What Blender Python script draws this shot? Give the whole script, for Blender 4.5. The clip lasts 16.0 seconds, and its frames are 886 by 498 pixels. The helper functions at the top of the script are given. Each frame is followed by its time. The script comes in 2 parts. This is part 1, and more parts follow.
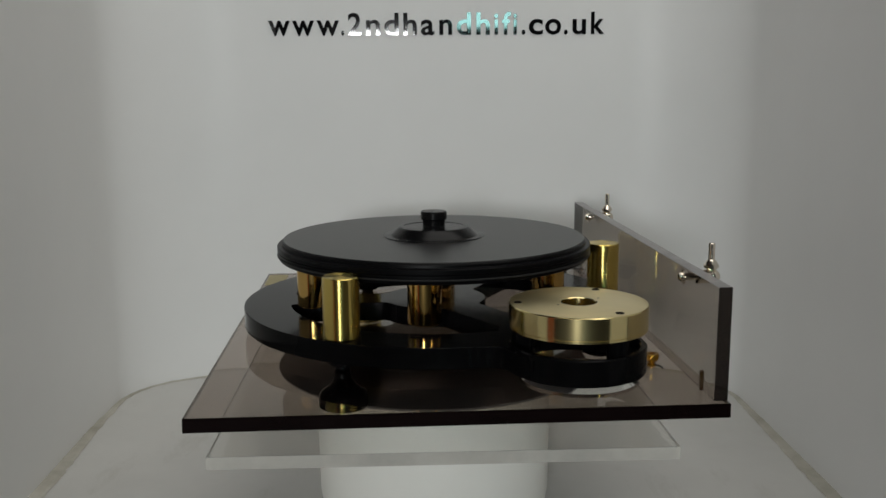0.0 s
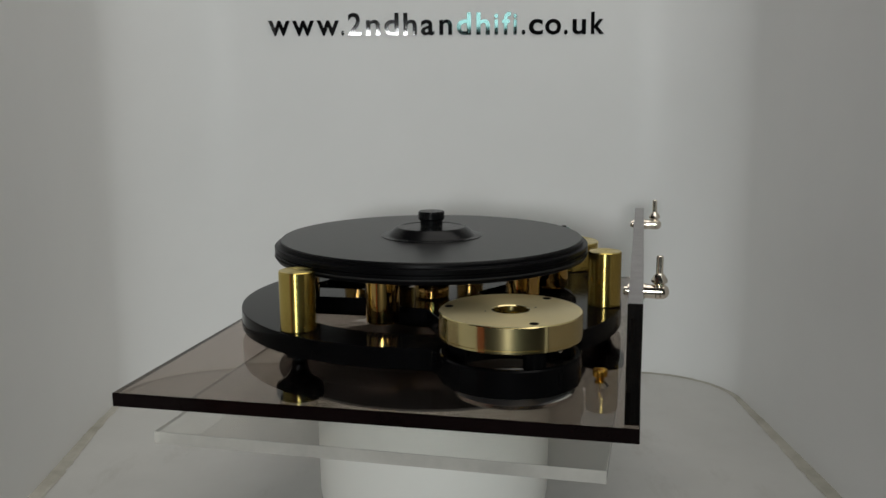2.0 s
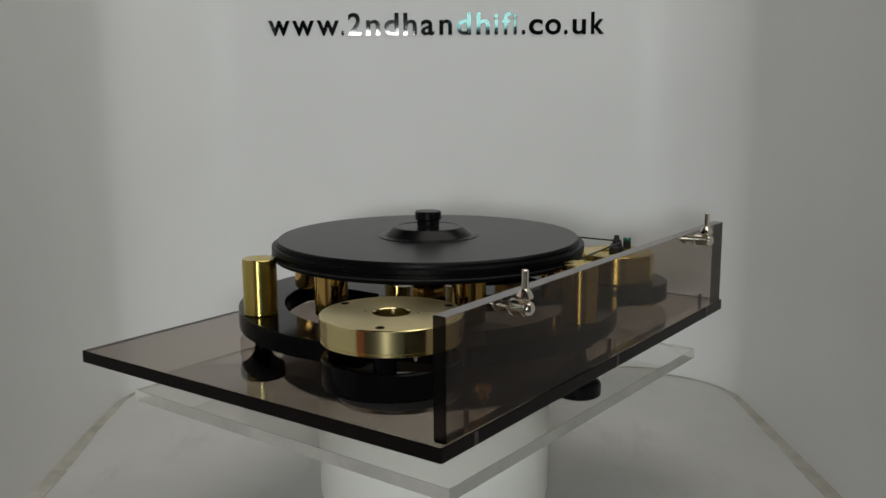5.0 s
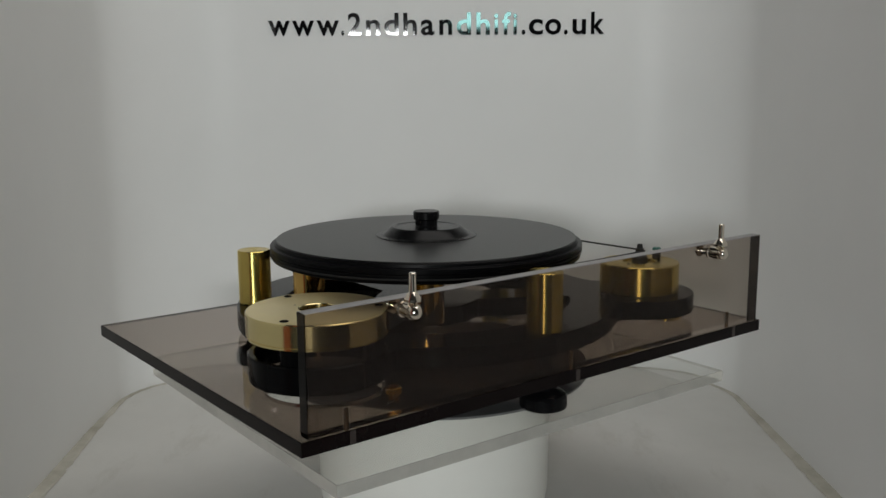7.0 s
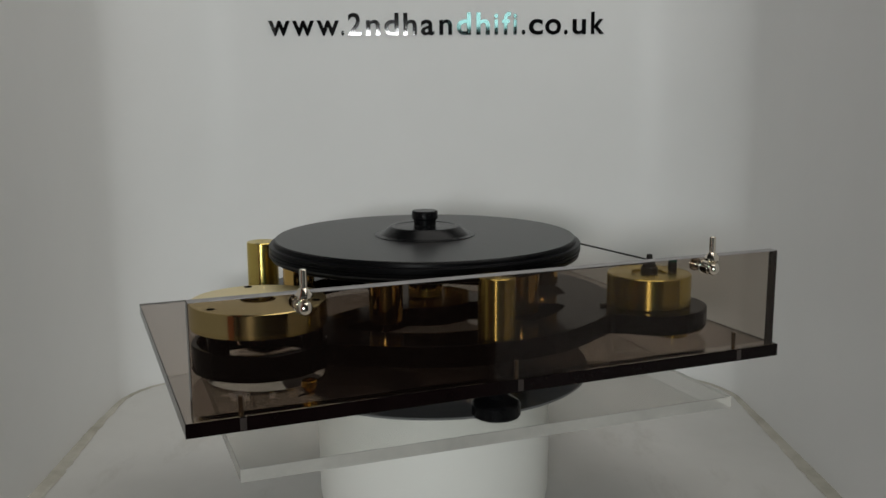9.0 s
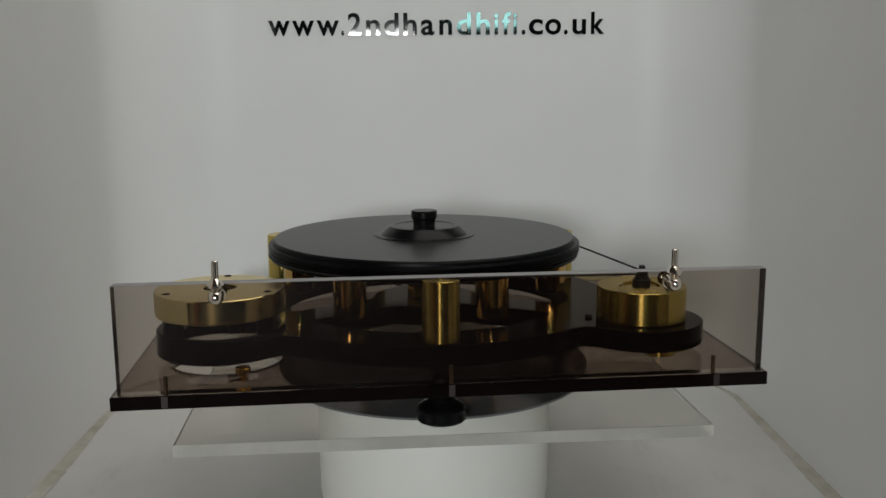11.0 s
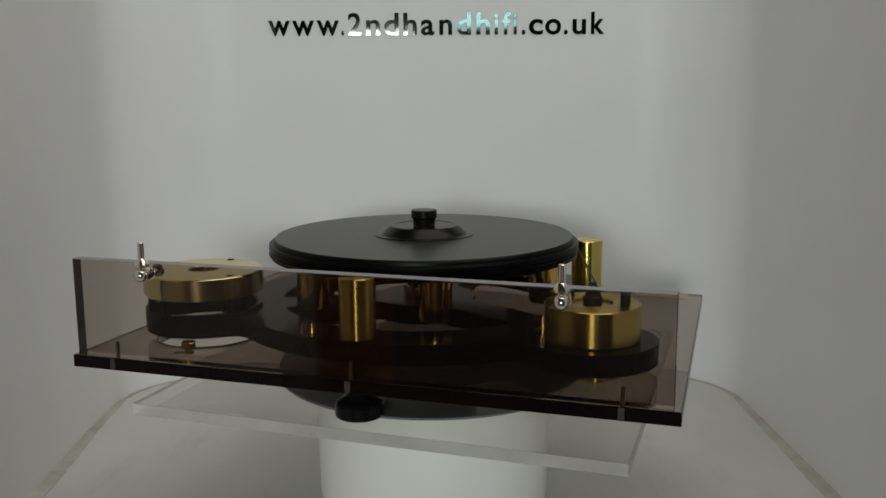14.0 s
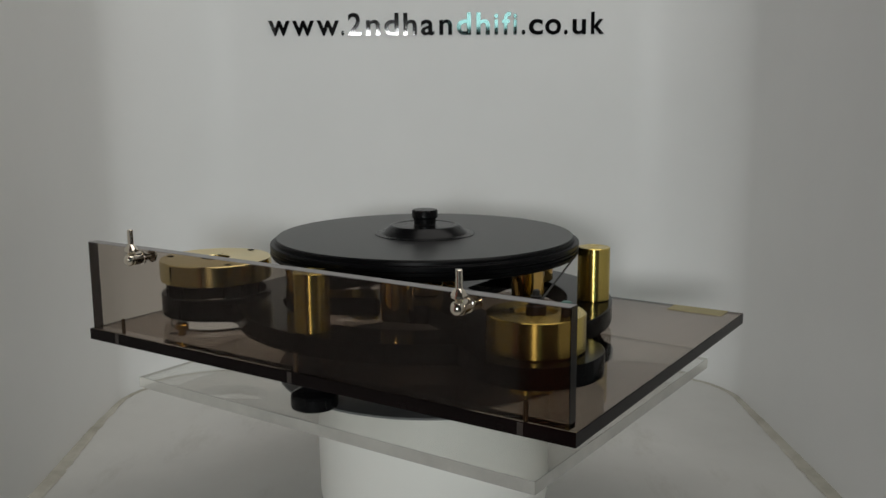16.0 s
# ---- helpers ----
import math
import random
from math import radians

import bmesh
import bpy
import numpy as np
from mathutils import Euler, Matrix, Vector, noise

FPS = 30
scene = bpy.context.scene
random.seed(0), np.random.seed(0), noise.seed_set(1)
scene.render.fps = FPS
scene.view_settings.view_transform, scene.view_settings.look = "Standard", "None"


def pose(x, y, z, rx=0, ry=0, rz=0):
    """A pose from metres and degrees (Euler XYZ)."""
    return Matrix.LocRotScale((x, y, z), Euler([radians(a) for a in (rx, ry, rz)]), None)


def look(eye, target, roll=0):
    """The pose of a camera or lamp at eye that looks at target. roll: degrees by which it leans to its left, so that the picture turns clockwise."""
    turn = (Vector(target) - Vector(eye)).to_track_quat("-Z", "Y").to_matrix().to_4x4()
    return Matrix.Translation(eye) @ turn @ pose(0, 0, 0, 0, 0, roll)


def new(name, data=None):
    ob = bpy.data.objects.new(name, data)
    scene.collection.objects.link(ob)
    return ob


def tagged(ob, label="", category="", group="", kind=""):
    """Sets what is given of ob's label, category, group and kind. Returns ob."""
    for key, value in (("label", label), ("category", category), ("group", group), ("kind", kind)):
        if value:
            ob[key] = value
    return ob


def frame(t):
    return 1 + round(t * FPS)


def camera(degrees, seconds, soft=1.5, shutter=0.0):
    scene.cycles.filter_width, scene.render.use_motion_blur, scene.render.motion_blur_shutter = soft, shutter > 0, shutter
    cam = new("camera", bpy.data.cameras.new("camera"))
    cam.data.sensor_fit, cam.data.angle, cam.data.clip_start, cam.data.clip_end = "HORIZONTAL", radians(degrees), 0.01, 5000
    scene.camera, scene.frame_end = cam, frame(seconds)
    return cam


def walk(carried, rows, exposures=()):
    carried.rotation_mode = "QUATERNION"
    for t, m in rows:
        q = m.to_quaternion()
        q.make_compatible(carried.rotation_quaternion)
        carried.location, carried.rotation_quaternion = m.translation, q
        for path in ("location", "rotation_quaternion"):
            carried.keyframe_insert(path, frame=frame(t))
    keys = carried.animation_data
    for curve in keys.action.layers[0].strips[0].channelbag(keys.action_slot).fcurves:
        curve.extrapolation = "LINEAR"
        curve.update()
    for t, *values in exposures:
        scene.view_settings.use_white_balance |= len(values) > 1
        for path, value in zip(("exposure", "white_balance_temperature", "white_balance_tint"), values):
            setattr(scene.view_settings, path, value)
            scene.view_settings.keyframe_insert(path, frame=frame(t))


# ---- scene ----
# Camera: stands still before the booth, tilted down ten degrees.
cam = camera(51.163, 16.0, soft=1.5)
Z0 = 0.195          # height of the underside of the smoked plinth above the booth floor
EYE = pose(0.0104, -0.905, Z0 + 0.2417, 80.085, 0, 0) @ pose(0, 0, 0, 0, 0, -0.32)
walk(cam, [(0.0, EYE), (16.0, EYE)])

# ---- light ----
world = bpy.data.worlds.new("world")
scene.world = world
world.use_nodes = True
world.node_tree.nodes["Background"].inputs[0].default_value = (0.9, 0.95, 1.0, 1)
world.node_tree.nodes["Background"].inputs[1].default_value = 0.02
scene.view_settings.exposure = 0.0


def area_lamp(name, m, sx, sy, watts, colour):
    data = bpy.data.lights.new(name, "AREA")
    data.shape, data.size, data.size_y, data.energy, data.color = "RECTANGLE", sx, sy, watts, colour
    ob = new(name, data)
    ob.matrix_world = m
    return ob


# two soft lamps in the room before the booth, a white one and a weaker cyan one; the cut letters mirror them
area_lamp("white_lamp", look((-0.265, -2.40, Z0 + 0.376), (0.0, 0.47, Z0 + 0.2)), 0.29, 0.22, 18.2, (0.965, 0.985, 0.988))
area_lamp("cyan_lamp", look((0.210, -2.40, Z0 + 0.541), (0.0, 0.47, Z0 + 0.2)), 0.27, 0.072, 1.5, (0.50, 1.0, 0.96))
# dim warm fill added over the booth's open top; no lamp is seen there
area_lamp("overhead_fill", look((0.28, -0.05, 1.70), (-0.20, 0.08, 0)), 1.3, 1.3, 9.6, (1.0, 0.968, 0.915))


# ---- materials ----
def material(name):
    m = bpy.data.materials.new(name)
    m.use_nodes = True
    t = m.node_tree
    return m, t, t.nodes["Principled BSDF"], t.nodes["Material Output"]


def add(t, kind, **values):
    n = t.nodes.new(kind)
    for key, value in values.items():
        n.inputs[key.replace("_", " ")].default_value = value
    return n


def coords(t, scale=(1, 1, 1)):
    tc, mp = t.nodes.new("ShaderNodeTexCoord"), t.nodes.new("ShaderNodeMapping")
    mp.inputs["Scale"].default_value = scale
    t.links.new(tc.outputs["Object"], mp.inputs["Vector"])
    return mp.outputs["Vector"]


def ramp(t, fac, stops):
    r = t.nodes.new("ShaderNodeValToRGB")
    e = r.color_ramp.elements
    e[0].position, e[0].color = stops[0][0], (*stops[0][1], 1)
    e[1].position, e[1].color = stops[-1][0], (*stops[-1][1], 1)
    for p, c in stops[1:-1]:
        e.new(p).color = (*c, 1)
    t.links.new(fac, r.inputs["Fac"])
    return r.outputs["Color"]


def noise_of(t, vec, scale, detail=4.0, rough=0.5):
    n = add(t, "ShaderNodeTexNoise", Scale=scale, Detail=detail, Roughness=rough)
    t.links.new(vec, n.inputs["Vector"])
    return n.outputs["Fac"]


def bumped(t, b, height, strength, distance):
    n = add(t, "ShaderNodeBump", Strength=strength, Distance=distance)
    t.links.new(height, n.inputs["Height"])
    t.links.new(n.outputs["Normal"], b.inputs["Normal"])


def span(t, fac, low, high):
    n = t.nodes.new("ShaderNodeMapRange")
    n.inputs["To Min"].default_value, n.inputs["To Max"].default_value = low, high
    t.links.new(fac, n.inputs["Value"])
    return n.outputs["Result"]


def painted(name, low, high, rough, scale=3.0, bump=0.15, grain=220.0, specular=0.5, scuffs=False, vary=0.06):
    """Painted or plastic sheet: broad stains and fine grain."""
    m, t, b, out = material(name)
    v = coords(t)
    broad = noise_of(t, v, scale, 5, 0.6)
    col = ramp(t, broad, [(0.3, low), (0.7, high)])
    if scuffs:
        sm = noise_of(t, coords(t, (1.0, 0.35, 1.0)), 9.0, 8, 0.72)
        mx = t.nodes.new("ShaderNodeMix")
        mx.data_type, mx.blend_type = "RGBA", "MULTIPLY"
        mx.inputs["Factor"].default_value = 1.0
        t.links.new(col, mx.inputs["A"])
        t.links.new(ramp(t, sm, [(0.30, (0.80, 0.79, 0.76)), (0.46, (1, 1, 1)), (0.8, (1, 1, 1))]), mx.inputs["B"])
        col = mx.outputs["Result"]
    t.links.new(col, b.inputs["Base Color"])
    t.links.new(span(t, noise_of(t, v, scale * 6), rough - vary, rough + vary), b.inputs["Roughness"])
    b.inputs["Specular IOR Level"].default_value = specular
    bumped(t, b, noise_of(t, v, grain, 2), bump, 0.0004)
    return m


def metal(name, colour, rough, brushed=0.0, axis="Z", stain=0.035, lacquer=0.0, turned=0.0):
    """Turned metal: fine grooves around the axis, slight tarnish, perhaps a coat of lacquer."""
    m, t, b, out = material(name)
    v = coords(t)
    dark = tuple(c * (1 - stain * 2) for c in colour)
    t.links.new(ramp(t, noise_of(t, v, 55, 5, 0.6), [(0.25, dark), (0.7, colour)]), b.inputs["Base Color"])
    b.inputs["Metallic"].default_value = 1.0
    t.links.new(span(t, noise_of(t, v, 120, 3), rough * 0.95, rough * 1.06), b.inputs["Roughness"])
    if brushed:
        tan = t.nodes.new("ShaderNodeTangent")
        tan.direction_type, tan.axis = "RADIAL", axis
        t.links.new(tan.outputs["Tangent"], b.inputs["Tangent"])
        b.inputs["Anisotropic"].default_value, b.inputs["Anisotropic Rotation"].default_value = brushed, 0.25
    b.inputs["Coat Weight"].default_value, b.inputs["Coat Roughness"].default_value = lacquer, 0.07
    if turned:
        # lathe marks: rings round the axis
        length = t.nodes.new("ShaderNodeVectorMath")
        flat = coords(t, (1, 1, 0))
        length.operation = "LENGTH"
        t.links.new(flat, length.inputs[0])
        rings = t.nodes.new("ShaderNodeTexNoise")
        rings.noise_dimensions = "1D"
        rings.inputs["Scale"].default_value, rings.inputs["Detail"].default_value = 1400.0, 3.0
        t.links.new(length.outputs["Value"], rings.inputs["W"])
        bumped(t, b, rings.outputs["Fac"], turned, 0.0002)
    return m


def sheet(name, tint, rough=0.02, haze=0.0, haze_colour=(0.8, 0.8, 0.8), bend=True, face=0.032):
    """Clear or smoked acrylic: tinted see-through face under a Fresnel gloss, with a haze of dust and light scattered
    inside.
    """
    m, t, b, out = material(name)
    t.nodes.remove(b)
    v = coords(t)
    clear, gloss, haze_layer = t.nodes.new("ShaderNodeBsdfRefraction" if bend else "ShaderNodeBsdfTransparent"), t.nodes.new("ShaderNodeBsdfGlossy"), t.nodes.new("ShaderNodeBsdfDiffuse")
    clear.inputs["Color"].default_value = (*tint, 1)
    if bend:
        clear.inputs["IOR"].default_value, clear.inputs["Roughness"].default_value = 1.49, 0.0
    gloss.inputs["Roughness"].default_value = rough
    haze_layer.inputs["Color"].default_value = (*haze_colour, 1)
    lw = add(t, "ShaderNodeLayerWeight", Blend=0.5)
    p5, f = t.nodes.new("ShaderNodeMath"), t.nodes.new("ShaderNodeMath")
    p5.operation, f.operation = "POWER", "MULTIPLY_ADD"
    p5.inputs[1].default_value = 5.0
    t.links.new(lw.outputs["Facing"], p5.inputs[0])
    t.links.new(p5.outputs[0], f.inputs[0])
    f.inputs[1].default_value, f.inputs[2].default_value = 0.85, face
    m1, m2 = t.nodes.new("ShaderNodeMixShader"), t.nodes.new("ShaderNodeMixShader")
    t.links.new(span(t, noise_of(t, v, 14, 6, 0.65), haze * 0.6, haze * 1.4), m1.inputs[0])
    t.links.new(clear.outputs[0], m1.inputs[1])
    t.links.new(haze_layer.outputs[0], m1.inputs[2])
    t.links.new(f.outputs[0], m2.inputs[0])
    t.links.new(m1.outputs[0], m2.inputs[1])
    t.links.new(gloss.outputs[0], m2.inputs[2])
    t.links.new(m2.outputs[0], out.inputs["Surface"])
    return m


WALL = painted("white_booth_sheet", (0.74, 0.74, 0.73), (0.80, 0.80, 0.79), 0.42, 2.0, 0.06, 160, 0.27)
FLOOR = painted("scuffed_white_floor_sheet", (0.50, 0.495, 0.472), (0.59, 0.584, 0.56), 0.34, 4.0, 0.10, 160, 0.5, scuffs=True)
SEAM = painted("stained_sealant", (0.30, 0.285, 0.23), (0.54, 0.52, 0.46), 0.55, 14.0, 0.2, 300)
# near-black so that the unlit room stays dim in reflections
ROOM = painted("room_dimness_tone", (0.010, 0.0095, 0.009), (0.018, 0.017, 0.016), 0.8, 1.5)
REDDISH = painted("reddish_paint", (0.42, 0.10, 0.05), (0.52, 0.14, 0.07), 0.5, 12.0, 0.2)
TUB = painted("white_moulded_plastic", (0.87, 0.86, 0.81), (0.91, 0.90, 0.85), 0.38, 6.0, 0.08, 260)
DISC = painted("dark_grey_disc", (0.13, 0.13, 0.13), (0.19, 0.19, 0.19), 0.12, 8.0, 0.02)
BLACK = painted("black_gloss_acrylic", (0.002, 0.002, 0.0022), (0.004, 0.004, 0.0043), 0.14, 20.0, 0.0, 220, 0.065, vary=0.03)
PLATTER = painted("satin_black_platter", (0.007, 0.007, 0.0072), (0.008, 0.008, 0.0083), 0.32, 30.0, 0.0, 900, 0.38, vary=0.008)
RIM = painted("black_platter_rim", (0.002, 0.002, 0.0025), (0.004, 0.004, 0.0045), 0.33, 30.0, 0.0, 220, 0.07, vary=0.02)
CLAMP = painted("satin_black_clamp", (0.003, 0.003, 0.0035), (0.005, 0.005, 0.0055), 0.26, 30.0, 0.02, 300, 0.15, vary=0.03)
RUBBER = painted("black_rubber", (0.006, 0.006, 0.006), (0.012, 0.012, 0.012), 0.55, 40.0, 0.2)
# edge and panel end: light lost along the sheet is put into the colour
EDGE = painted("depth_darkened_edge", (0.004, 0.002, 0.002), (0.007, 0.004, 0.004), 0.14, 25.0, 0.03, 220, 0.12)
PANEL_END = sheet("depth_darkened_panel_end", (0.07, 0.06, 0.056), 0.05, 0.001, bend=False, face=0.012)
# lighter than the edge: light coming through the dowel slots, put into the colour
SLOT = painted("slot_light_tone", (0.022, 0.016, 0.014), (0.050, 0.038, 0.033), 0.4, 60.0)
SAWN = painted("sawn_acrylic_edge", (0.20, 0.19, 0.19), (0.28, 0.27, 0.27), 0.35, 60.0, 0.2, 700)
GREEN = painted("green_switch_plastic", (0.01, 0.10, 0.08), (0.02, 0.15, 0.12), 0.3, 40.0)
BRASS = metal("turned_brass", (0.75, 0.58, 0.17), 0.26, 0.95)
COLLAR = metal("pale_brushed_brass", (0.88, 0.74, 0.37), 0.17, 0.75)
COLLAR_TOP = metal("turned_brass_face", (0.85, 0.71, 0.38), 0.33, 0.5, turned=0.25)
DULL_BRASS = metal("dull_brass_plate", (0.46, 0.40, 0.22), 0.50)
ORANGE_BRASS = metal("orange_lacquered_brass", (0.62, 0.34, 0.05), 0.24, lacquer=0.4)
DOWEL = metal("dark_threaded_rod", (0.16, 0.11, 0.07), 0.3)
POLISHED = metal("polished_brass", (0.72, 0.47, 0.155), 0.07)
HOLE = painted("near_black_hole_tone", (0.006, 0.005, 0.004), (0.012, 0.010, 0.008), 0.8, 60.0, 0.1, 220, 0.02)
NICKEL = metal("nickel_plate", (0.84, 0.77, 0.66), 0.14)
LETTER = painted("gloss_black_vinyl", (0.004, 0.004, 0.005), (0.006, 0.006, 0.006), 0.042, 30.0, 0.05, 60, 0.42, vary=0.006)
# mirror metal standing in for total reflection inside the acrylic edges
EDGE_MIRROR = metal("added_edge_mirror", (0.68, 0.62, 0.58), 0.14, stain=0.04)
# brown haze puts the glow inside the smoked sheets into their colour
SMOKED = sheet("smoked_acrylic", (0.672, 0.618, 0.578), 0.012, 0.0008, (0.42, 0.25, 0.20), face=0.017)
PANEL = sheet("smoked_upright_panel", (0.705, 0.664, 0.624), 0.012, 0.006, (0.42, 0.22, 0.16), bend=False, face=0.025)
CLEAR = sheet("clear_acrylic", (0.98, 0.98, 0.965), 0.02, 0.06, (0.8, 0.78, 0.72))
# pale haze puts light piped out at the plate's edges into the colour
PALE_EDGE = sheet("clear_acrylic_edge", (0.95, 0.945, 0.915), 0.2, 0.55, (0.90, 0.87, 0.80), bend=False)


# ---- mesh helpers ----
def finish(bm, angle=19):
    bm.normal_update()
    for f in bm.faces:
        f.smooth = True
    for e in bm.edges:
        if len(e.link_faces) == 2 and e.calc_face_angle(0) > radians(angle):
            e.smooth = False
    return bm


def part(name, bm, mats, parent=None, label="", m=None):
    me = bpy.data.meshes.new(name)
    finish(bm).to_mesh(me)
    bm.free()
    for mat in (mats if isinstance(mats, (list, tuple)) else [mats]):
        me.materials.append(mat)
    ob = new(name, me)
    if m is not None:
        ob.matrix_basis = m
    ob.parent = parent
    if label:
        tagged(ob, label)
    return ob


def thing(name, label, category, group="", kind="", m=None):
    ob = new(name)
    ob.empty_display_size = 0.05
    if m is not None:
        ob.matrix_basis = m
    return tagged(ob, label, category, group, kind)


def lathe(profile, seg=64, bm=None, m=None, mat=0):
    """Solid of revolution about z from (radius, height) pairs; radius 0 closes an end."""
    bm = bm or bmesh.new()
    m = m or Matrix()
    rings = []
    for r, z in profile:
        if r <= 1e-6:
            rings.append([bm.verts.new(m @ Vector((0, 0, z)))])
        else:
            rings.append([bm.verts.new(m @ Vector((r * math.cos(a), r * math.sin(a), z))) for a in (2 * math.pi * i / seg for i in range(seg))])
    for lo, hi in zip(rings, rings[1:]):
        for i in range(seg):
            j = (i + 1) % seg
            if len(lo) == 1 and len(hi) == 1:
                continue
            if len(lo) == 1:
                f = bm.faces.new((lo[0], hi[i], hi[j]))
            elif len(hi) == 1:
                f = bm.faces.new((lo[j], lo[i], hi[0]))
            else:
                f = bm.faces.new((lo[i], lo[j], hi[j], hi[i]))
            f.material_index = mat
    bmesh.ops.recalc_face_normals(bm, faces=bm.faces)
    return bm


def rod(r, z0, z1, c=0.0006, seg=40, **more):
    """Cylinder with chamfered rims."""
    return lathe([(0, z0), (r - c, z0), (r, z0 + c), (r, z1 - c), (r - c, z1), (0, z1)], seg, **more)


def tube(r_in, r_out, z0, z1, c=0.0006, seg=64):
    return lathe([(r_in, z0 + c), (r_in + c, z0), (r_out - c, z0), (r_out, z0 + c), (r_out, z1 - c), (r_out - c, z1), (r_in + c, z1), (r_in, z1 - c), (r_in, z0 + c)], seg)


def box(x0, x1, y0, y1, z0, z1, bevel=0.0006):
    bm = bmesh.new()
    bmesh.ops.create_cube(bm, size=1, matrix=Matrix.LocRotScale(((x0 + x1) / 2, (y0 + y1) / 2, (z0 + z1) / 2), None, (x1 - x0, y1 - y0, z1 - z0)))
    if bevel:
        bmesh.ops.bevel(bm, geom=bm.edges[:], offset=bevel, segments=1, affect="EDGES", profile=0.5)
    return bm


def slab(loops, z0, z1, bevel=0.0006):
    """A plate from closed outlines (the first outside, the rest holes), with softened edges."""
    cu = bpy.data.curves.new("outline", "CURVE")
    cu.dimensions, cu.fill_mode = "2D", "BOTH"
    cu.extrude, cu.bevel_depth, cu.bevel_resolution = (z1 - z0) / 2 - bevel, bevel, 1
    for pts in loops:
        sp = cu.splines.new("POLY")
        sp.points.add(len(pts) - 1)
        for p, (x, y) in zip(sp.points, pts):
            p.co = (x, y, 0, 1)
        sp.use_cyclic_u = True
    ob = new("outline", cu)
    me = bpy.data.meshes.new_from_object(ob.evaluated_get(bpy.context.evaluated_depsgraph_get()))
    bpy.data.objects.remove(ob)
    bm = bmesh.new()
    bm.from_mesh(me)
    bpy.data.meshes.remove(me)
    bmesh.ops.remove_doubles(bm, verts=bm.verts, dist=1e-6)
    bmesh.ops.translate(bm, verts=bm.verts, vec=(0, 0, (z0 + z1) / 2))
    return bm


def circle(cx, cy, r, n=64, a0=0.0, a1=2 * math.pi):
    return [(cx + r * math.cos(a0 + (a1 - a0) * i / n), cy + r * math.sin(a0 + (a1 - a0) * i / n)) for i in range(n)]


def edge_material(bm, index):
    for f in bm.faces:
        if abs(f.normal.z) < 0.7:
            f.material_index = index


def mirror_faces(bm, x0, x1, y0, y1, z0, z1, index):
    """Added mirror faces inside a sheet's edges, for light thrown back into the sheet."""
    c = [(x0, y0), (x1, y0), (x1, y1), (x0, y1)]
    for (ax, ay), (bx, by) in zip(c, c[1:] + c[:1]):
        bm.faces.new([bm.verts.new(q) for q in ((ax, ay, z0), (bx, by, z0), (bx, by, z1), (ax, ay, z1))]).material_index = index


def sweep(points, r, closed=False, seg=8, flat=1.0):
    """A round cord along points; r may hold a radius for each of them."""
    radii = r if isinstance(r, list) else [r] * len(points)
    bm, rings, n = bmesh.new(), [], len(points)
    pts = [Vector(p) for p in points]
    for i, p in enumerate(pts):
        a, b = (pts[i - 1], pts[(i + 1) % n]) if closed else (pts[max(i - 1, 0)], pts[min(i + 1, n - 1)])
        d = (b - a).normalized()
        s = d.cross(Vector((0, 0, 1)))
        s = s.normalized() if s.length > 1e-4 else Vector((1, 0, 0))
        u = s.cross(d)
        rings.append([bm.verts.new(p + radii[i] * (math.cos(q) * s + flat * math.sin(q) * u)) for q in (2 * math.pi * k / seg for k in range(seg))])
    for i in range(n if closed else n - 1):
        lo, hi = rings[i], rings[(i + 1) % n]
        for k in range(seg):
            bm.faces.new((lo[k], lo[(k + 1) % seg], hi[(k + 1) % seg], hi[k]))
    if not closed:
        bm.faces.new(rings[0])
        bm.faces.new(rings[-1][::-1])
    bmesh.ops.recalc_face_normals(bm, faces=bm.faces)
    return bm


# ---- the booth ----
TOP = 0.80
FRONT = -0.55


def wall_plan(off=0.0):
    """Plan of the bent white sheet: two sides, rounded corners and the back, pushed out by off."""
    pts = [(-0.432 - off, FRONT), (-0.440 - off, 0.04), (-0.4505 - off, 0.24)]
    for i in range(0, 25):
        a = math.pi - math.pi / 2 * i / 24
        pts.append((-0.283 + (0.169 + off) * math.cos(a), 0.350 + (0.130 + off) * math.sin(a)))
    for i in range(0, 25):
        a = math.pi / 2 - math.pi / 2 * i / 24
        pts.append((0.283 + (0.149 + off) * math.cos(a), 0.345 + (0.135 + off) * math.sin(a)))
    pts += [(0.436 + off, 0.04), (0.436 + off, FRONT)]
    return pts


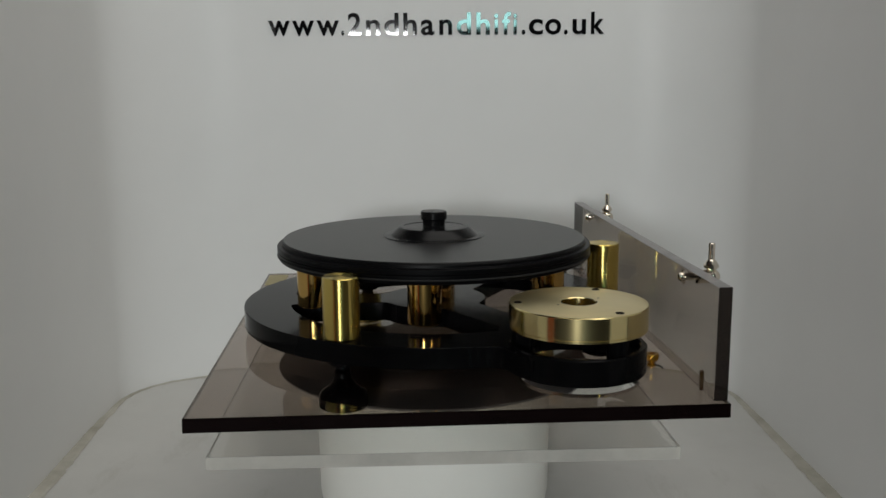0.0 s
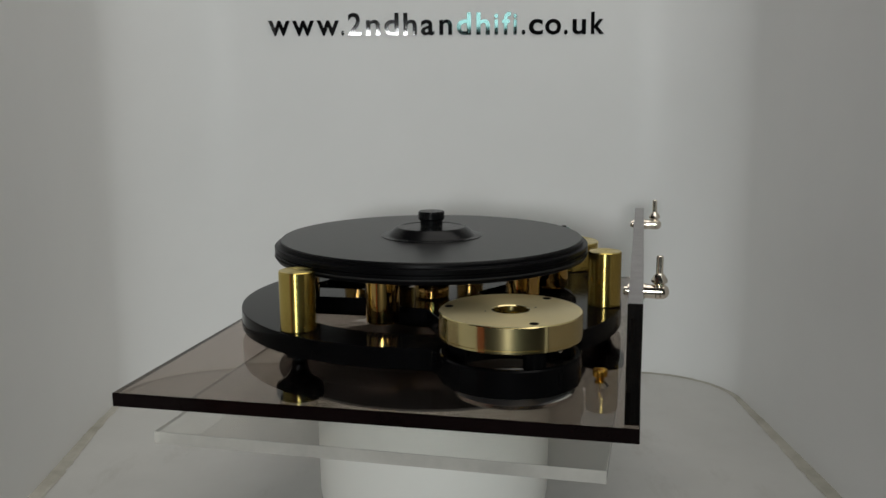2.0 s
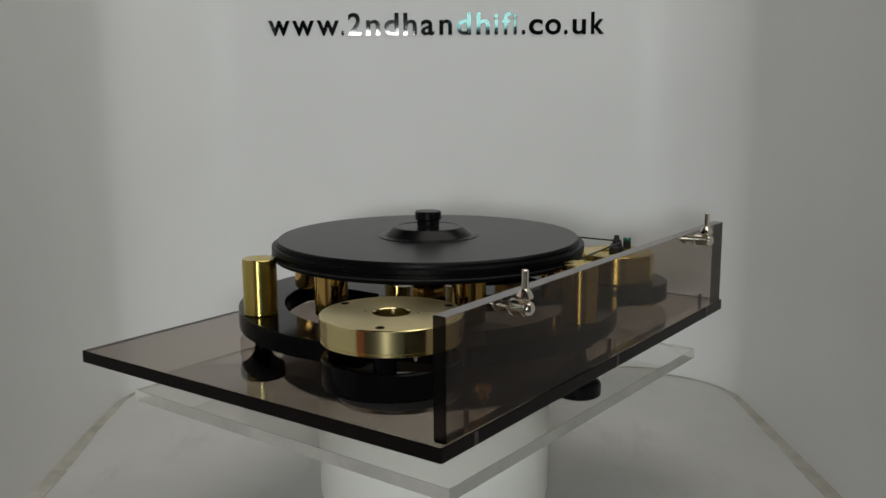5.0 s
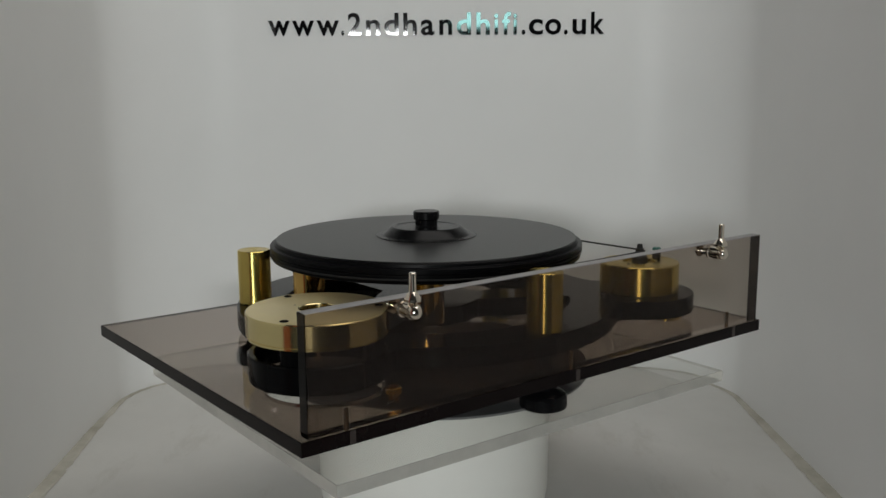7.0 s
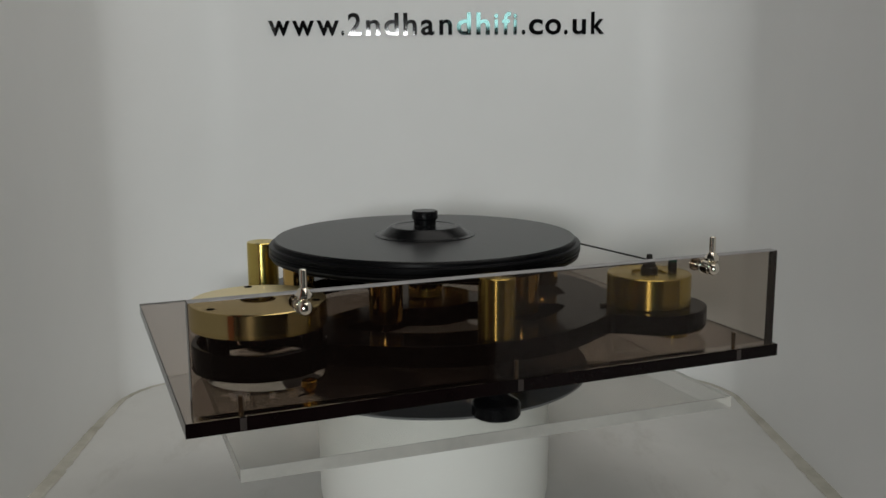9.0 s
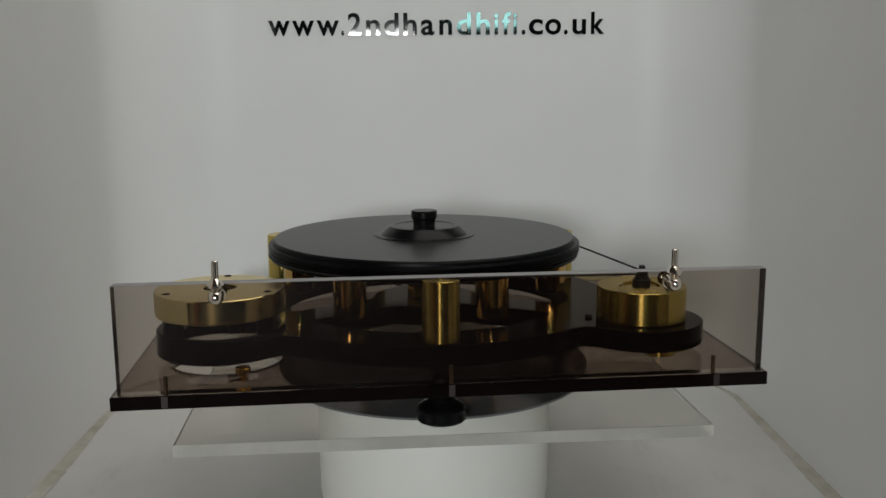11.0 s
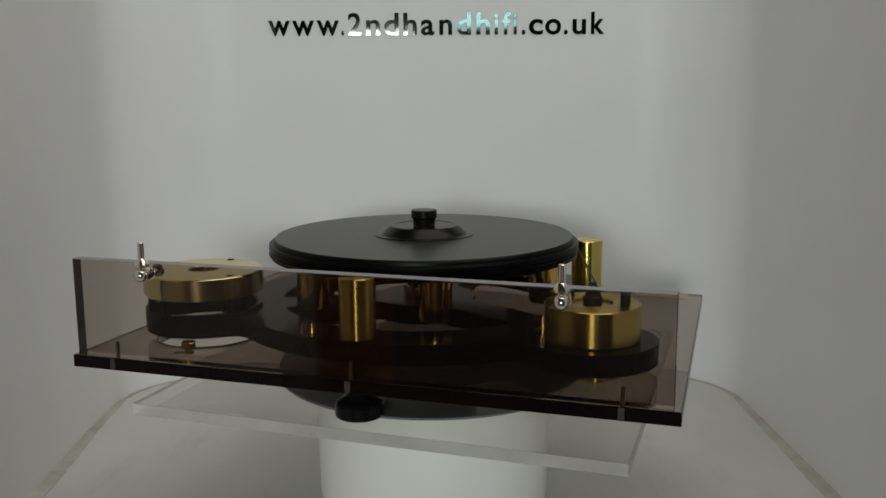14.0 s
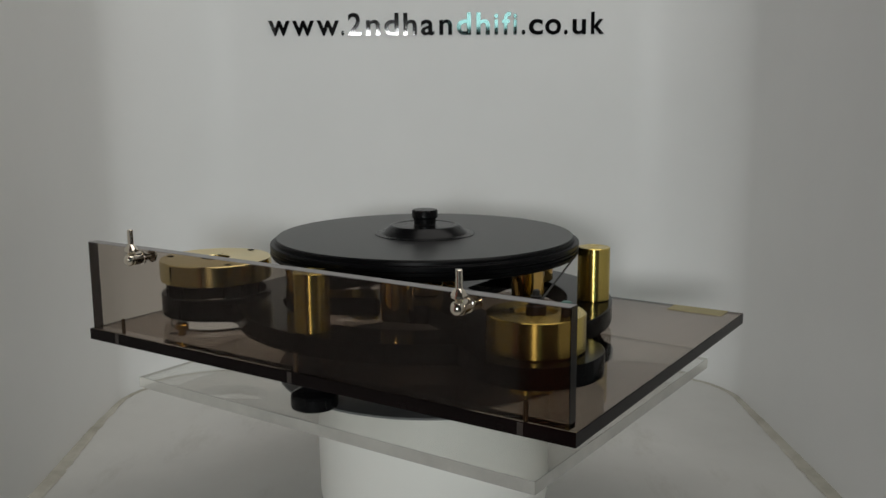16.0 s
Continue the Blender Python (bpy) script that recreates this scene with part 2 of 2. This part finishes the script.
def build_booth():
    inner, outer = wall_plan(), wall_plan(0.006)
    bm = slab([inner + outer[::-1]], 0.0, TOP, 0.0)
    tagged(part("wall_back", bm, WALL), "smooth white sheet bent round the back of the booth", "wall", kind="structure")
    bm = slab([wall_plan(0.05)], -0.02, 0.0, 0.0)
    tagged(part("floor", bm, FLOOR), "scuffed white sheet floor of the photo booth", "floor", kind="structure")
    # an uneven bead of sealant where the bent sheet meets the floor
    rnd = random.Random(4)
    plan = wall_plan(-0.005)
    line = []
    for (x0, y0), (x1, y1) in zip(plan, plan[1:]):
        steps = max(1, int(math.hypot(x1 - x0, y1 - y0) / 0.012))
        for i in range(steps):
            k = i / steps
            line.append((x0 + (x1 - x0) * k + rnd.uniform(-0.0008, 0.0008), y0 + (y1 - y0) * k + rnd.uniform(-0.0008, 0.0008), 0.0005 + rnd.uniform(-0.0004, 0.0004)))
    # it thins out towards the back
    widths = [0.0034 + 0.0068 * min(1.0, max(0.0, (0.40 - y) / 0.3)) * rnd.uniform(0.85, 1.1) for _, y, _ in line]
    tagged(part("trim", sweep(line, widths, flat=0.22), SEAM), "uneven grey sealant bead along the floor joint", "trim", kind="structure")


def build_room():
    """Room behind the camera, seen only in reflections; its dimness is in the colour."""
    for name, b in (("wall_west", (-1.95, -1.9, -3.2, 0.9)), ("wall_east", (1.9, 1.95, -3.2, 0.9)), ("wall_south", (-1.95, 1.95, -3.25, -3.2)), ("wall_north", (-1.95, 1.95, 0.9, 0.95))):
        tagged(part(name, box(*b, -0.021, 1.9, 0), ROOM), "added wall of the surrounding room, its dimness put into the colour", "wall", kind="structure")
    tagged(part("floor_room", box(-1.95, 1.95, -3.25, 0.95, -0.07, -0.021, 0), ROOM), "added floor of the surrounding room, its dimness put into the colour", "floor", kind="structure")
    tagged(part("ceiling", box(-1.95, 1.95, -3.25, 0.95, 1.9, 1.95, 0), ROOM), "added ceiling of the surrounding room, its dimness put into the colour", "ceiling", kind="structure")


def build_post():
    """Reddish upright added by the booth's open front for its reflection in the brass."""
    post = thing("red_upright", "reddish-brown upright added beside the open booth, mirrored in the brass", "post")
    part("upright", box(-0.505, -0.447, -0.74, -0.58, -0.021, 1.25, 0.004), REDDISH, post)


def glyph(character):
    """The mesh of one letter of the built-in font, lying flat."""
    cu = bpy.data.curves.new("letter", "FONT")
    cu.body, cu.size, cu.extrude, cu.offset = character, 0.05, 0.0006, 0.0010
    ob = new("letter", cu)
    bpy.context.view_layer.update()
    me = bpy.data.meshes.new_from_object(ob.evaluated_get(bpy.context.evaluated_depsgraph_get()))
    bpy.data.objects.remove(ob)
    bm = bmesh.new()
    bm.from_mesh(me)
    bpy.data.meshes.remove(me)
    return bm


def build_lettering():
    sign = thing("wall_lettering", "mirror-black cut letters stuck on the white back wall", "lettering", m=pose(0.0025, 0.4792, Z0 + 0.3178, 90, 0, 0))
    wide, high = 0.490, 0.0308
    tall = glyph("d")
    full = max(v.co.y for v in tall.verts)
    tall.free()
    # left and right edge of each letter along the line, in thousandths of its width
    spans = [(0, 65), (71, 137), (144, 211), (217, 226), (237, 277), (291, 333), (345, 388), (402, 442), (454, 494), (509, 547), (561, 603),
             (619, 659), (672.5, 684), (696, 722), (729, 740), (754, 765), (775, 817), (824, 871), (880, 891), (905, 945), (960, 1000)]
    for character, (left, right) in zip("www.2ndhandhifi.co.uk", spans):
        bm = glyph(character)
        lo, hi = min(v.co.x for v in bm.verts), max(v.co.x for v in bm.verts)
        for v in bm.verts:
            v.co.x = (left + (right - left) * (v.co.x - lo) / (hi - lo)) / 1000 * wide - wide / 2
            v.co.y *= high / full
        part("letter", bm, LETTER, sign)


# ---- the rotating stand ----
def build_stand():
    tub = thing("display_stand", "white moulded round motorised stand with rounded foot", "stand")
    prof = [(0, 0.0), (0.085, 0.0), (0.098, 0.003), (0.108, 0.010), (0.114, 0.021), (0.1165, 0.036), (0.117, 0.08), (0.117, 0.1425), (0.1160, 0.1463), (0, 0.1465)]
    part("body", lathe(prof, 96), TUB, tub)
    part("foot_ring", tube(0.07, 0.083, -0.0001, 0.004), RUBBER, tub)
    plate = thing("display_plate", "thick clear acrylic rectangular plate on the white stand", "plate")
    bm = slab([[(x, y) for x, y in ((-0.1848, -0.2217), (0.1848, -0.2217), (0.1848, 0.2217), (-0.1848, 0.2217))]], Z0 - 0.0485, Z0 - 0.038, 0.0003)
    edge_material(finish(bm), 1)
    bmesh.ops.transform(bm, matrix=pose(0.0018, -0.0013, 0, 0, 0, -1.2), verts=bm.verts)
    part("sheet", bm, [CLEAR, PALE_EDGE], plate).visible_shadow = False
    disc = thing("turntable_disc", "thin dark grey round disc lying on the clear plate", "disc")
    part("disc", lathe([(0, Z0 - 0.038), (0.1535, Z0 - 0.038), (0.154, Z0 - 0.0375), (0.154, Z0 - 0.0362), (0.1535, Z0 - 0.0358), (0, Z0 - 0.0358)], 128), DISC, disc)
    return tub, plate, disc


# ---- the record player; heights count from the underside of its plinth ----
SPX, SPY = 0.001, -0.0082
ARM = (0.1055, -0.1943)
MOTOR = (0.1152, 0.1762)
TOWERS = [(-0.0843, -0.1523), (0.1692, -0.0103), (-0.0678, 0.1430)]
BX0, BX1, BY0, BY1 = -0.193, 0.2046, -0.2669, 0.2541


def chassis_outline(n=720):
    """Round plate with two lobes on filleted necks."""
    def inside(x, y):
        ds = [math.hypot(x - SPX, y - SPY) - 0.184, math.hypot(x - ARM[0], y - ARM[1]) - 0.054, math.hypot(x - MOTOR[0], y - MOTOR[1]) - 0.0538]
        k = 0.010
        return -k * math.log(sum(math.exp(-d / k) for d in ds)) + 0.0
    pts = []
    for i in range(n):
        a = 2 * math.pi * i / n
        c, s = math.cos(a), math.sin(a)
        r = 0.30
        while inside(SPX + r * c, SPY + r * s) > 0 and r > 0.1:
            r -= 0.0004
        pts.append((SPX + r * c, SPY + r * s))
    return pts


def kidney(mid, half, r0, r1, bar):
    """Opening between two spokes, with parallel spoke sides and rounded corners."""
    arcs = []
    for r, sign, cut in ((r1, 1, 0.012), (r0, -1, 0.006)):
        k = half - math.asin(bar / r)
        full = [mid + sign * k * u for u in (-1, 1)]
        k2 = k - cut / r
        arcs.append((r, full, [mid + sign * k2 * (2 * i / 24 - 1) for i in range(25)]))
    at = lambda r, a: Vector((SPX + r * math.cos(a), SPY + r * math.sin(a)))
    pts = []
    for n in (0, 1):
        r, full, angles = arcs[n]
        ro, fullo, _ = arcs[1 - n]
        start, end = at(r, full[0]), at(r, full[1])
        before, after = at(ro, fullo[1]), at(ro, fullo[0])
        cut = 0.012 if n == 0 else 0.006
        a, b = start + (before - start).normalized() * cut, at(r, angles[0])
        pts += [tuple((1 - u) ** 2 * a + 2 * u * (1 - u) * start + u * u * b) for u in (0, 0.25, 0.5, 0.75)]
        pts += [tuple(at(r, q)) for q in angles]
        a, b = at(r, angles[-1]), end + (after - end).normalized() * cut
        pts += [tuple((1 - u) ** 2 * a + 2 * u * (1 - u) * end + u * u * b) for u in (0.25, 0.5, 0.75, 1)]
    return pts


def build_player():
    deck = thing("record_player", "black and brass suspended record player on a smoked acrylic plinth", "record player", m=pose(0, 0, Z0))

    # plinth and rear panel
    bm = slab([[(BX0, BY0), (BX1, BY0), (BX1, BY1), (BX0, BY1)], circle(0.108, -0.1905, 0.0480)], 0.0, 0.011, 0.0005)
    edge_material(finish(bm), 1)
    # the hole's rim takes the mirror too, for its lighter look
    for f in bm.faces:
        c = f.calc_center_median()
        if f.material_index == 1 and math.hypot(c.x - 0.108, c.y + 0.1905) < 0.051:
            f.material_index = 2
    mirror_faces(bm, BX0 + 0.0004, BX1 - 0.0004, BY0 + 0.0004, BY1 - 0.0004, 0.0006, 0.0104, 2)
    base = part("plinth", bm, [SMOKED, EDGE, EDGE_MIRROR], deck, "smoked brown acrylic base plate with black edges")
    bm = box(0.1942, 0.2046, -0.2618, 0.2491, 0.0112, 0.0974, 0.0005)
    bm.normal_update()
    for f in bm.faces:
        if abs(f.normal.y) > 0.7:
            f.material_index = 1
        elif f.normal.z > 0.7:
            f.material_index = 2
    # added mirror face over the panel's underside
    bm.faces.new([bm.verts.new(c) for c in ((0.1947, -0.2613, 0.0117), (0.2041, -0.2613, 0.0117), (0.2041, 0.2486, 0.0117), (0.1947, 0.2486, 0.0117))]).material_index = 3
    panel = part("rear_panel", bm, [PANEL, PANEL_END, SAWN, EDGE_MIRROR], deck, "upright smoked acrylic panel with hinge fittings")
    for y in (-0.2270, -0.0055, 0.2115):
        dowel = part("dowel", rod(0.0017, 0.0008, 0.0240, 0.0005, 20), DOWEL, panel, m=pose(0.1966, y, 0))
        # thin strip laid on the plinth edge in place of a cut slot
        part("dowel_slot_strip", box(-0.0003, 0.0003, -0.0024, 0.0024, 0.0008, 0.0102, 0.0001), SLOT, dowel, m=pose(BX1 + 0.0004 - 0.1966, 0, 0))
    for y in (-0.1831, 0.1683):
        # horizontal screw through the panel, thick stub and ball outside it, pin standing on the ball
        sx = Matrix.Translation((0, y, 0.0893)) @ Matrix.Rotation(radians(90), 4, "Y")
        hinge = part("hinge", lathe([(0, 0.1898), (0.0024, 0.1898), (0.0035, 0.1906), (0.0036, 0.1914), (0.0036, 0.1930), (0.0058, 0.1932), (0.0058, 0.1941), (0.0030, 0.1942), (0.0030, 0.2047), (0.0060, 0.2048), (0.0060, 0.2062), (0.0054, 0.2066), (0.0054, 0.2135), (0.0058, 0.2140), (0.0058, 0.2165), (0, 0.2168)], 28, m=sx), NICKEL, deck, "bright nickel hinge fitting")
        c = Matrix.Translation((0.2182, y, 0.0893))
        part("ball", lathe([(0.0056 * math.sin(math.pi * i / 14), -0.0056 * math.cos(math.pi * i / 14)) for i in range(15)], 28, m=c), NICKEL, hinge)
        part("pin", lathe([(0, 0.0048), (0.0030, 0.0050), (0.0034, 0.0056), (0.0060, 0.0075), (0.0062, 0.0092), (0.0040, 0.0128), (0.0026, 0.0142), (0.0026, 0.0270), (0.0021, 0.0275), (0, 0.0275)], 20, m=Matrix.Translation((-0.0020, 0, 0)) @ c), NICKEL, hinge)

    # suspended plate
    holes = [kidney(radians(a), radians(60), 0.050, 0.142, 0.019) for a in (0, 120, 240)] + [circle(*ARM, 0.0502)]
    part("subchassis", slab([chassis_outline()] + holes, 0.019, 0.037, 0.0008), BLACK, deck, "gloss black suspended plate with kidney openings")
    part("bearing", lathe([(0, 0.0140), (0.0125, 0.0140), (0.0140, 0.0152), (0.0140, 0.0300), (0.0160, 0.0372), (0.0166, 0.0378), (0.0172, 0.0388), (0.0172, 0.0795), (0, 0.0795)], 56), POLISHED, deck, "polished brass main bearing", m=pose(SPX, SPY, 0))

    # three brass towers with black screw feet through the plinth
    for x, y in TOWERS:
        part("tower", rod(0.0155, 0.0372, 0.0888, 0.0007, 64), BRASS, deck, "brushed brass suspension tower", m=pose(x, y, 0))
        foot = part("foot", lathe([(0, -0.0312), (0.0180, -0.0312), (0.0200, -0.0302), (0.0206, -0.0288), (0.0206, -0.0200), (0.0194, -0.0180), (0.0125, -0.0138), (0.0090, -0.0090), (0.0074, -0.0040), (0.0068, -0.0005), (0.0062, 0.004), (0.0062, 0.0125), (0.0115, 0.0140), (0.0120, 0.0188), (0, 0.0188)], 48), CLAMP, deck, "black screw foot", m=pose(x, y, 0))

        part("pad", rod(0.0045, -0.0358, -0.0312, 0.0004, 32), RUBBER, foot)

    # platter with six weights and the record clamp
    prof = [(0, 0.0797), (0.120, 0.0797), (0.1470, 0.0800), (0.1500, 0.0812), (0.1505, 0.0830), (0.1505, 0.0846), (0.1490, 0.0850), (0.1490, 0.0862), (0.1517, 0.0866), (0.1517, 0.0885), (0.1508, 0.0890), (0.1508, 0.0894), (0.1517, 0.0899), (0.1517, 0.0932), (0.1510, 0.0940), (0.1478, 0.0942), (0.1474, 0.0946), (0.1472, 0.0968), (0.1462, 0.0977)]
    platter = part("platter", lathe(prof + [(0, 0.0978)], 160), RIM, deck, "black platter with grooved rim", m=pose(SPX, SPY, 0))
    part("mat", lathe([(0, 0.0979), (0.1456, 0.0979), (0.1458, 0.0984), (0.1452, 0.0989), (0, 0.0989)], 160), PLATTER, platter, "satin black platter face")
    for i in range(6):
        a = radians(-97 + 60 * i)
        part("weight", lathe([(0, 0.0418), (0.0128, 0.0418), (0.0146, 0.0432), (0.0148, 0.0445), (0.0148, 0.0795), (0, 0.0796)], 48), POLISHED, platter, "polished brass balance weight", m=pose(0.125 * math.cos(a), 0.125 * math.sin(a), 0))
    clamp = part("clamp", lathe([(0, 0.0989), (0.0490, 0.0989), (0.0492, 0.0993), (0.0488, 0.0996), (0.0440, 0.0997), (0.0428, 0.1000), (0.0420, 0.1008), (0.0352, 0.1072), (0.0335, 0.1080), (0.0300, 0.1081), (0.0292, 0.1077), (0.0150, 0.1077), (0.0112, 0.1078), (0.0108, 0.1090), (0.0110, 0.1140), (0, 0.1140)], 96), CLAMP, deck, "black cone record clamp", m=pose(SPX, SPY, 0))
    knob = lathe([(0, 0.1140), (0.0112, 0.1140), (0.0122, 0.1146), (0.0128, 0.1155), (0.0128, 0.1215), (0.0120, 0.1228), (0.0, 0.1230)], 64)
    part("knob", knob, CLAMP, clamp)

    # arm mount: black ring on the lobe, pillars and the pale brass collar
    mount = part("arm_mount", tube(0.0492, 0.0548, 0.0195, 0.0405, 0.0012), BLACK, deck, "black ring for the tonearm collar", m=pose(*ARM, 0))
    for a in (172, -58, 65):
        part("pillar", rod(0.0085, 0.0220, 0.0524, 0.0004, 28), BLACK, mount, m=pose(0.0435 * math.cos(radians(a)), 0.0435 * math.sin(radians(a)), 0))
    collar_prof = [(0.0140, 0.0525), (0.0520, 0.0522), (0.0542, 0.0525), (0.0550, 0.0534), (0.0550, 0.0550), (0.0546, 0.0553), (0.0546, 0.0558), (0.0554, 0.0561), (0.0554, 0.0722), (0.0546, 0.0731), (0.0532, 0.0733), (0.0148, 0.0733), (0.0140, 0.0727), (0.0140, 0.0525)]
    bm = lathe(collar_prof, 128)
    bm.normal_update()
    for f in bm.faces:
        if f.normal.z > 0.9 and f.calc_center_median().z > 0.073:
            f.material_index = 1
    collar = part("arm_collar", bm, [COLLAR, COLLAR_TOP], deck, "pale brushed brass tonearm collar", m=pose(*ARM, 0))
    # raised near-black discs: the shade inside the screw holes put into the colour
    for x, y in ((0.0570, -0.1934), (0.1283, -0.2357), (0.1290, -0.1524)):
        part("screw_hole_disc", lathe([(0, 0.0734), (0.0018, 0.0734), (0.0032, 0.0737), (0.0034, 0.0735), (0.0034, 0.0731), (0, 0.0731)], 20), HOLE, collar, m=pose(x - ARM[0], y - ARM[1], 0))

    # pin holes likewise are dark discs with their shade as colour
    for a in (28, 208):
        part("pin_hole_disc", rod(0.0008, 0.0731, 0.07345, 0.0001, 10), HOLE, collar, m=pose(0.0205 * math.cos(radians(a)), 0.0205 * math.sin(radians(a)), 0))
    part("grub_screw", rod(0.0015, 0.0480, 0.0524, 0.0004, 16), NICKEL, mount, "tiny nickel screw", m=pose(0.0405, -0.0235, 0))
    part("wire", sweep([(ARM[0] - 0.004, ARM[1] + 0.020, 0.0550), (ARM[0] + 0.004, ARM[1] + 0.026, 0.0470), (ARM[0] + 0.014, ARM[1] + 0.034, 0.0380)], 0.0006, seg=6), RUBBER, mount, m=pose(-ARM[0], -ARM[1], 0))

    # motor
    motor = part("motor", lathe([(0, 0.0372), (0.0385, 0.0372), (0.0395, 0.0382), (0.0395, 0.0660), (0.0387, 0.0668), (0.0170, 0.0670), (0.0165, 0.0664), (0.0165, 0.0650), (0.0, 0.0650)], 96), BRASS, deck, "brushed brass motor housing", m=pose(*MOTOR, 0))
    part("base_flange", rod(0.0215, 0.0172, 0.0189, 0.0003, 64), COLLAR, motor, "thin brass flange under the motor lobe", m=pose(0.0270, 0.0150, 0))
    part("motor_bolt", lathe([(0, 0.0113), (0.0130, 0.0113), (0.0143, 0.0120), (0.0143, 0.0137), (0.0132, 0.0141), (0.0132, 0.0149), (0.0143, 0.0153), (0.0143, 0.0172), (0, 0.0172)], 48), BRASS, motor, "brass nut between lobe and plinth", m=pose(0.0290, 0.0075, 0))
    part("flange_screw", rod(0.0032, 0.0128, 0.0172, 0.0005, 20), ORANGE_BRASS, motor, m=pose(0.0300, 0.0270, 0))
    part("lobe_screw", rod(0.0034, 0.0370, 0.0398, 0.0006, 20), RUBBER, motor, m=pose(-0.0050, -0.0465, 0))
    part("cover_screw", lathe([(0, 0.0669), (0.0016, 0.0669), (0.0016, 0.0674), (0.0011, 0.0677), (0, 0.0677)], 16), HOLE, motor, m=pose(0.0035, -0.0205, 0))
    part("pulley", lathe([(0, 0.0650), (0.0080, 0.0650), (0.0080, 0.0718), (0.0066, 0.0726), (0.0060, 0.0752), (0.0044, 0.0762), (0.0041, 0.0784), (0.0046, 0.0796), (0.0030, 0.0802), (0.0027, 0.0838), (0.0022, 0.0844), (0, 0.0844)], 28), RUBBER, motor)
    part("switch", rod(0.0042, 0.0668, 0.0748, 0.0006, 20), RUBBER, motor, m=pose(0.0, 0.0265, 0))
    part("switch_cap", rod(0.0043, 0.0748, 0.0782, 0.0008, 20), GREEN, motor, "green switch cap", m=pose(0.0, 0.0265, 0))

    # drive belt round platter rim and pulley
    dx, dy = MOTOR[0] - SPX, MOTOR[1] - SPY
    dist, az = math.hypot(dx, dy), math.atan2(dy, dx)
    off = math.acos((0.1512 - 0.005) / dist)
    pts = []
    for i in range(80):
        a = az + off + (2 * math.pi - 2 * off) * i / 79
        pts.append((SPX + 0.1512 * math.cos(a), SPY + 0.1512 * math.sin(a), 0.0846))
    for i in range(9):
        a = az - off + 2 * off * i / 8
        pts.append((MOTOR[0] + 0.005 * math.cos(a), MOTOR[1] + 0.005 * math.sin(a), 0.0775))
    part("belt", sweep(pts, 0.0009, True, 6), RUBBER, deck, "thin black drive belt")

    # brass terminal and plate on the plinth
    terminal = part("terminal", lathe([(0, 0.0112), (0.0042, 0.0112), (0.0042, 0.0128), (0.0030, 0.0133), (0.0034, 0.0150), (0.0056, 0.0165), (0.0062, 0.0172), (0.0062, 0.0212), (0.0055, 0.0220), (0.0030, 0.0220), (0.0030, 0.0196), (0, 0.0196)], 28), ORANGE_BRASS, deck, "small brass earth terminal", m=pose(0.1735, -0.1705, 0))
    part("wire_lug", sweep([(0.0030, -0.0020, 0.0124), (0.0050, -0.0060, 0.0128), (0.0064, -0.0105, 0.0122)], 0.0009, seg=8), RUBBER, terminal)
    part("nameplate", box(-0.1905, -0.1675, 0.183, 0.240, 0.0112, 0.0120, 0.0003), DULL_BRASS, deck, "small brass plate")
    return deck


build_booth()
build_room()
build_post()
build_lettering()
TUB_OB, PLATE_OB, DISC_OB = build_stand()
DECK_OB = build_player()


def motions():
    """The stand turns steadily clockwise, with the plate and the record player on it."""
    times = [0.0, 0.1] + [0.5 * i for i in range(1, 32)] + [15.9, 16.0]
    for ob, z in ((TUB_OB, 0.0), (PLATE_OB, 0.0), (DISC_OB, 0.0), (DECK_OB, Z0)):
        walk(ob, [(t, pose(0, 0, z, 0, 0, 3.732 - 7.9469 * t)) for t in times])


motions()
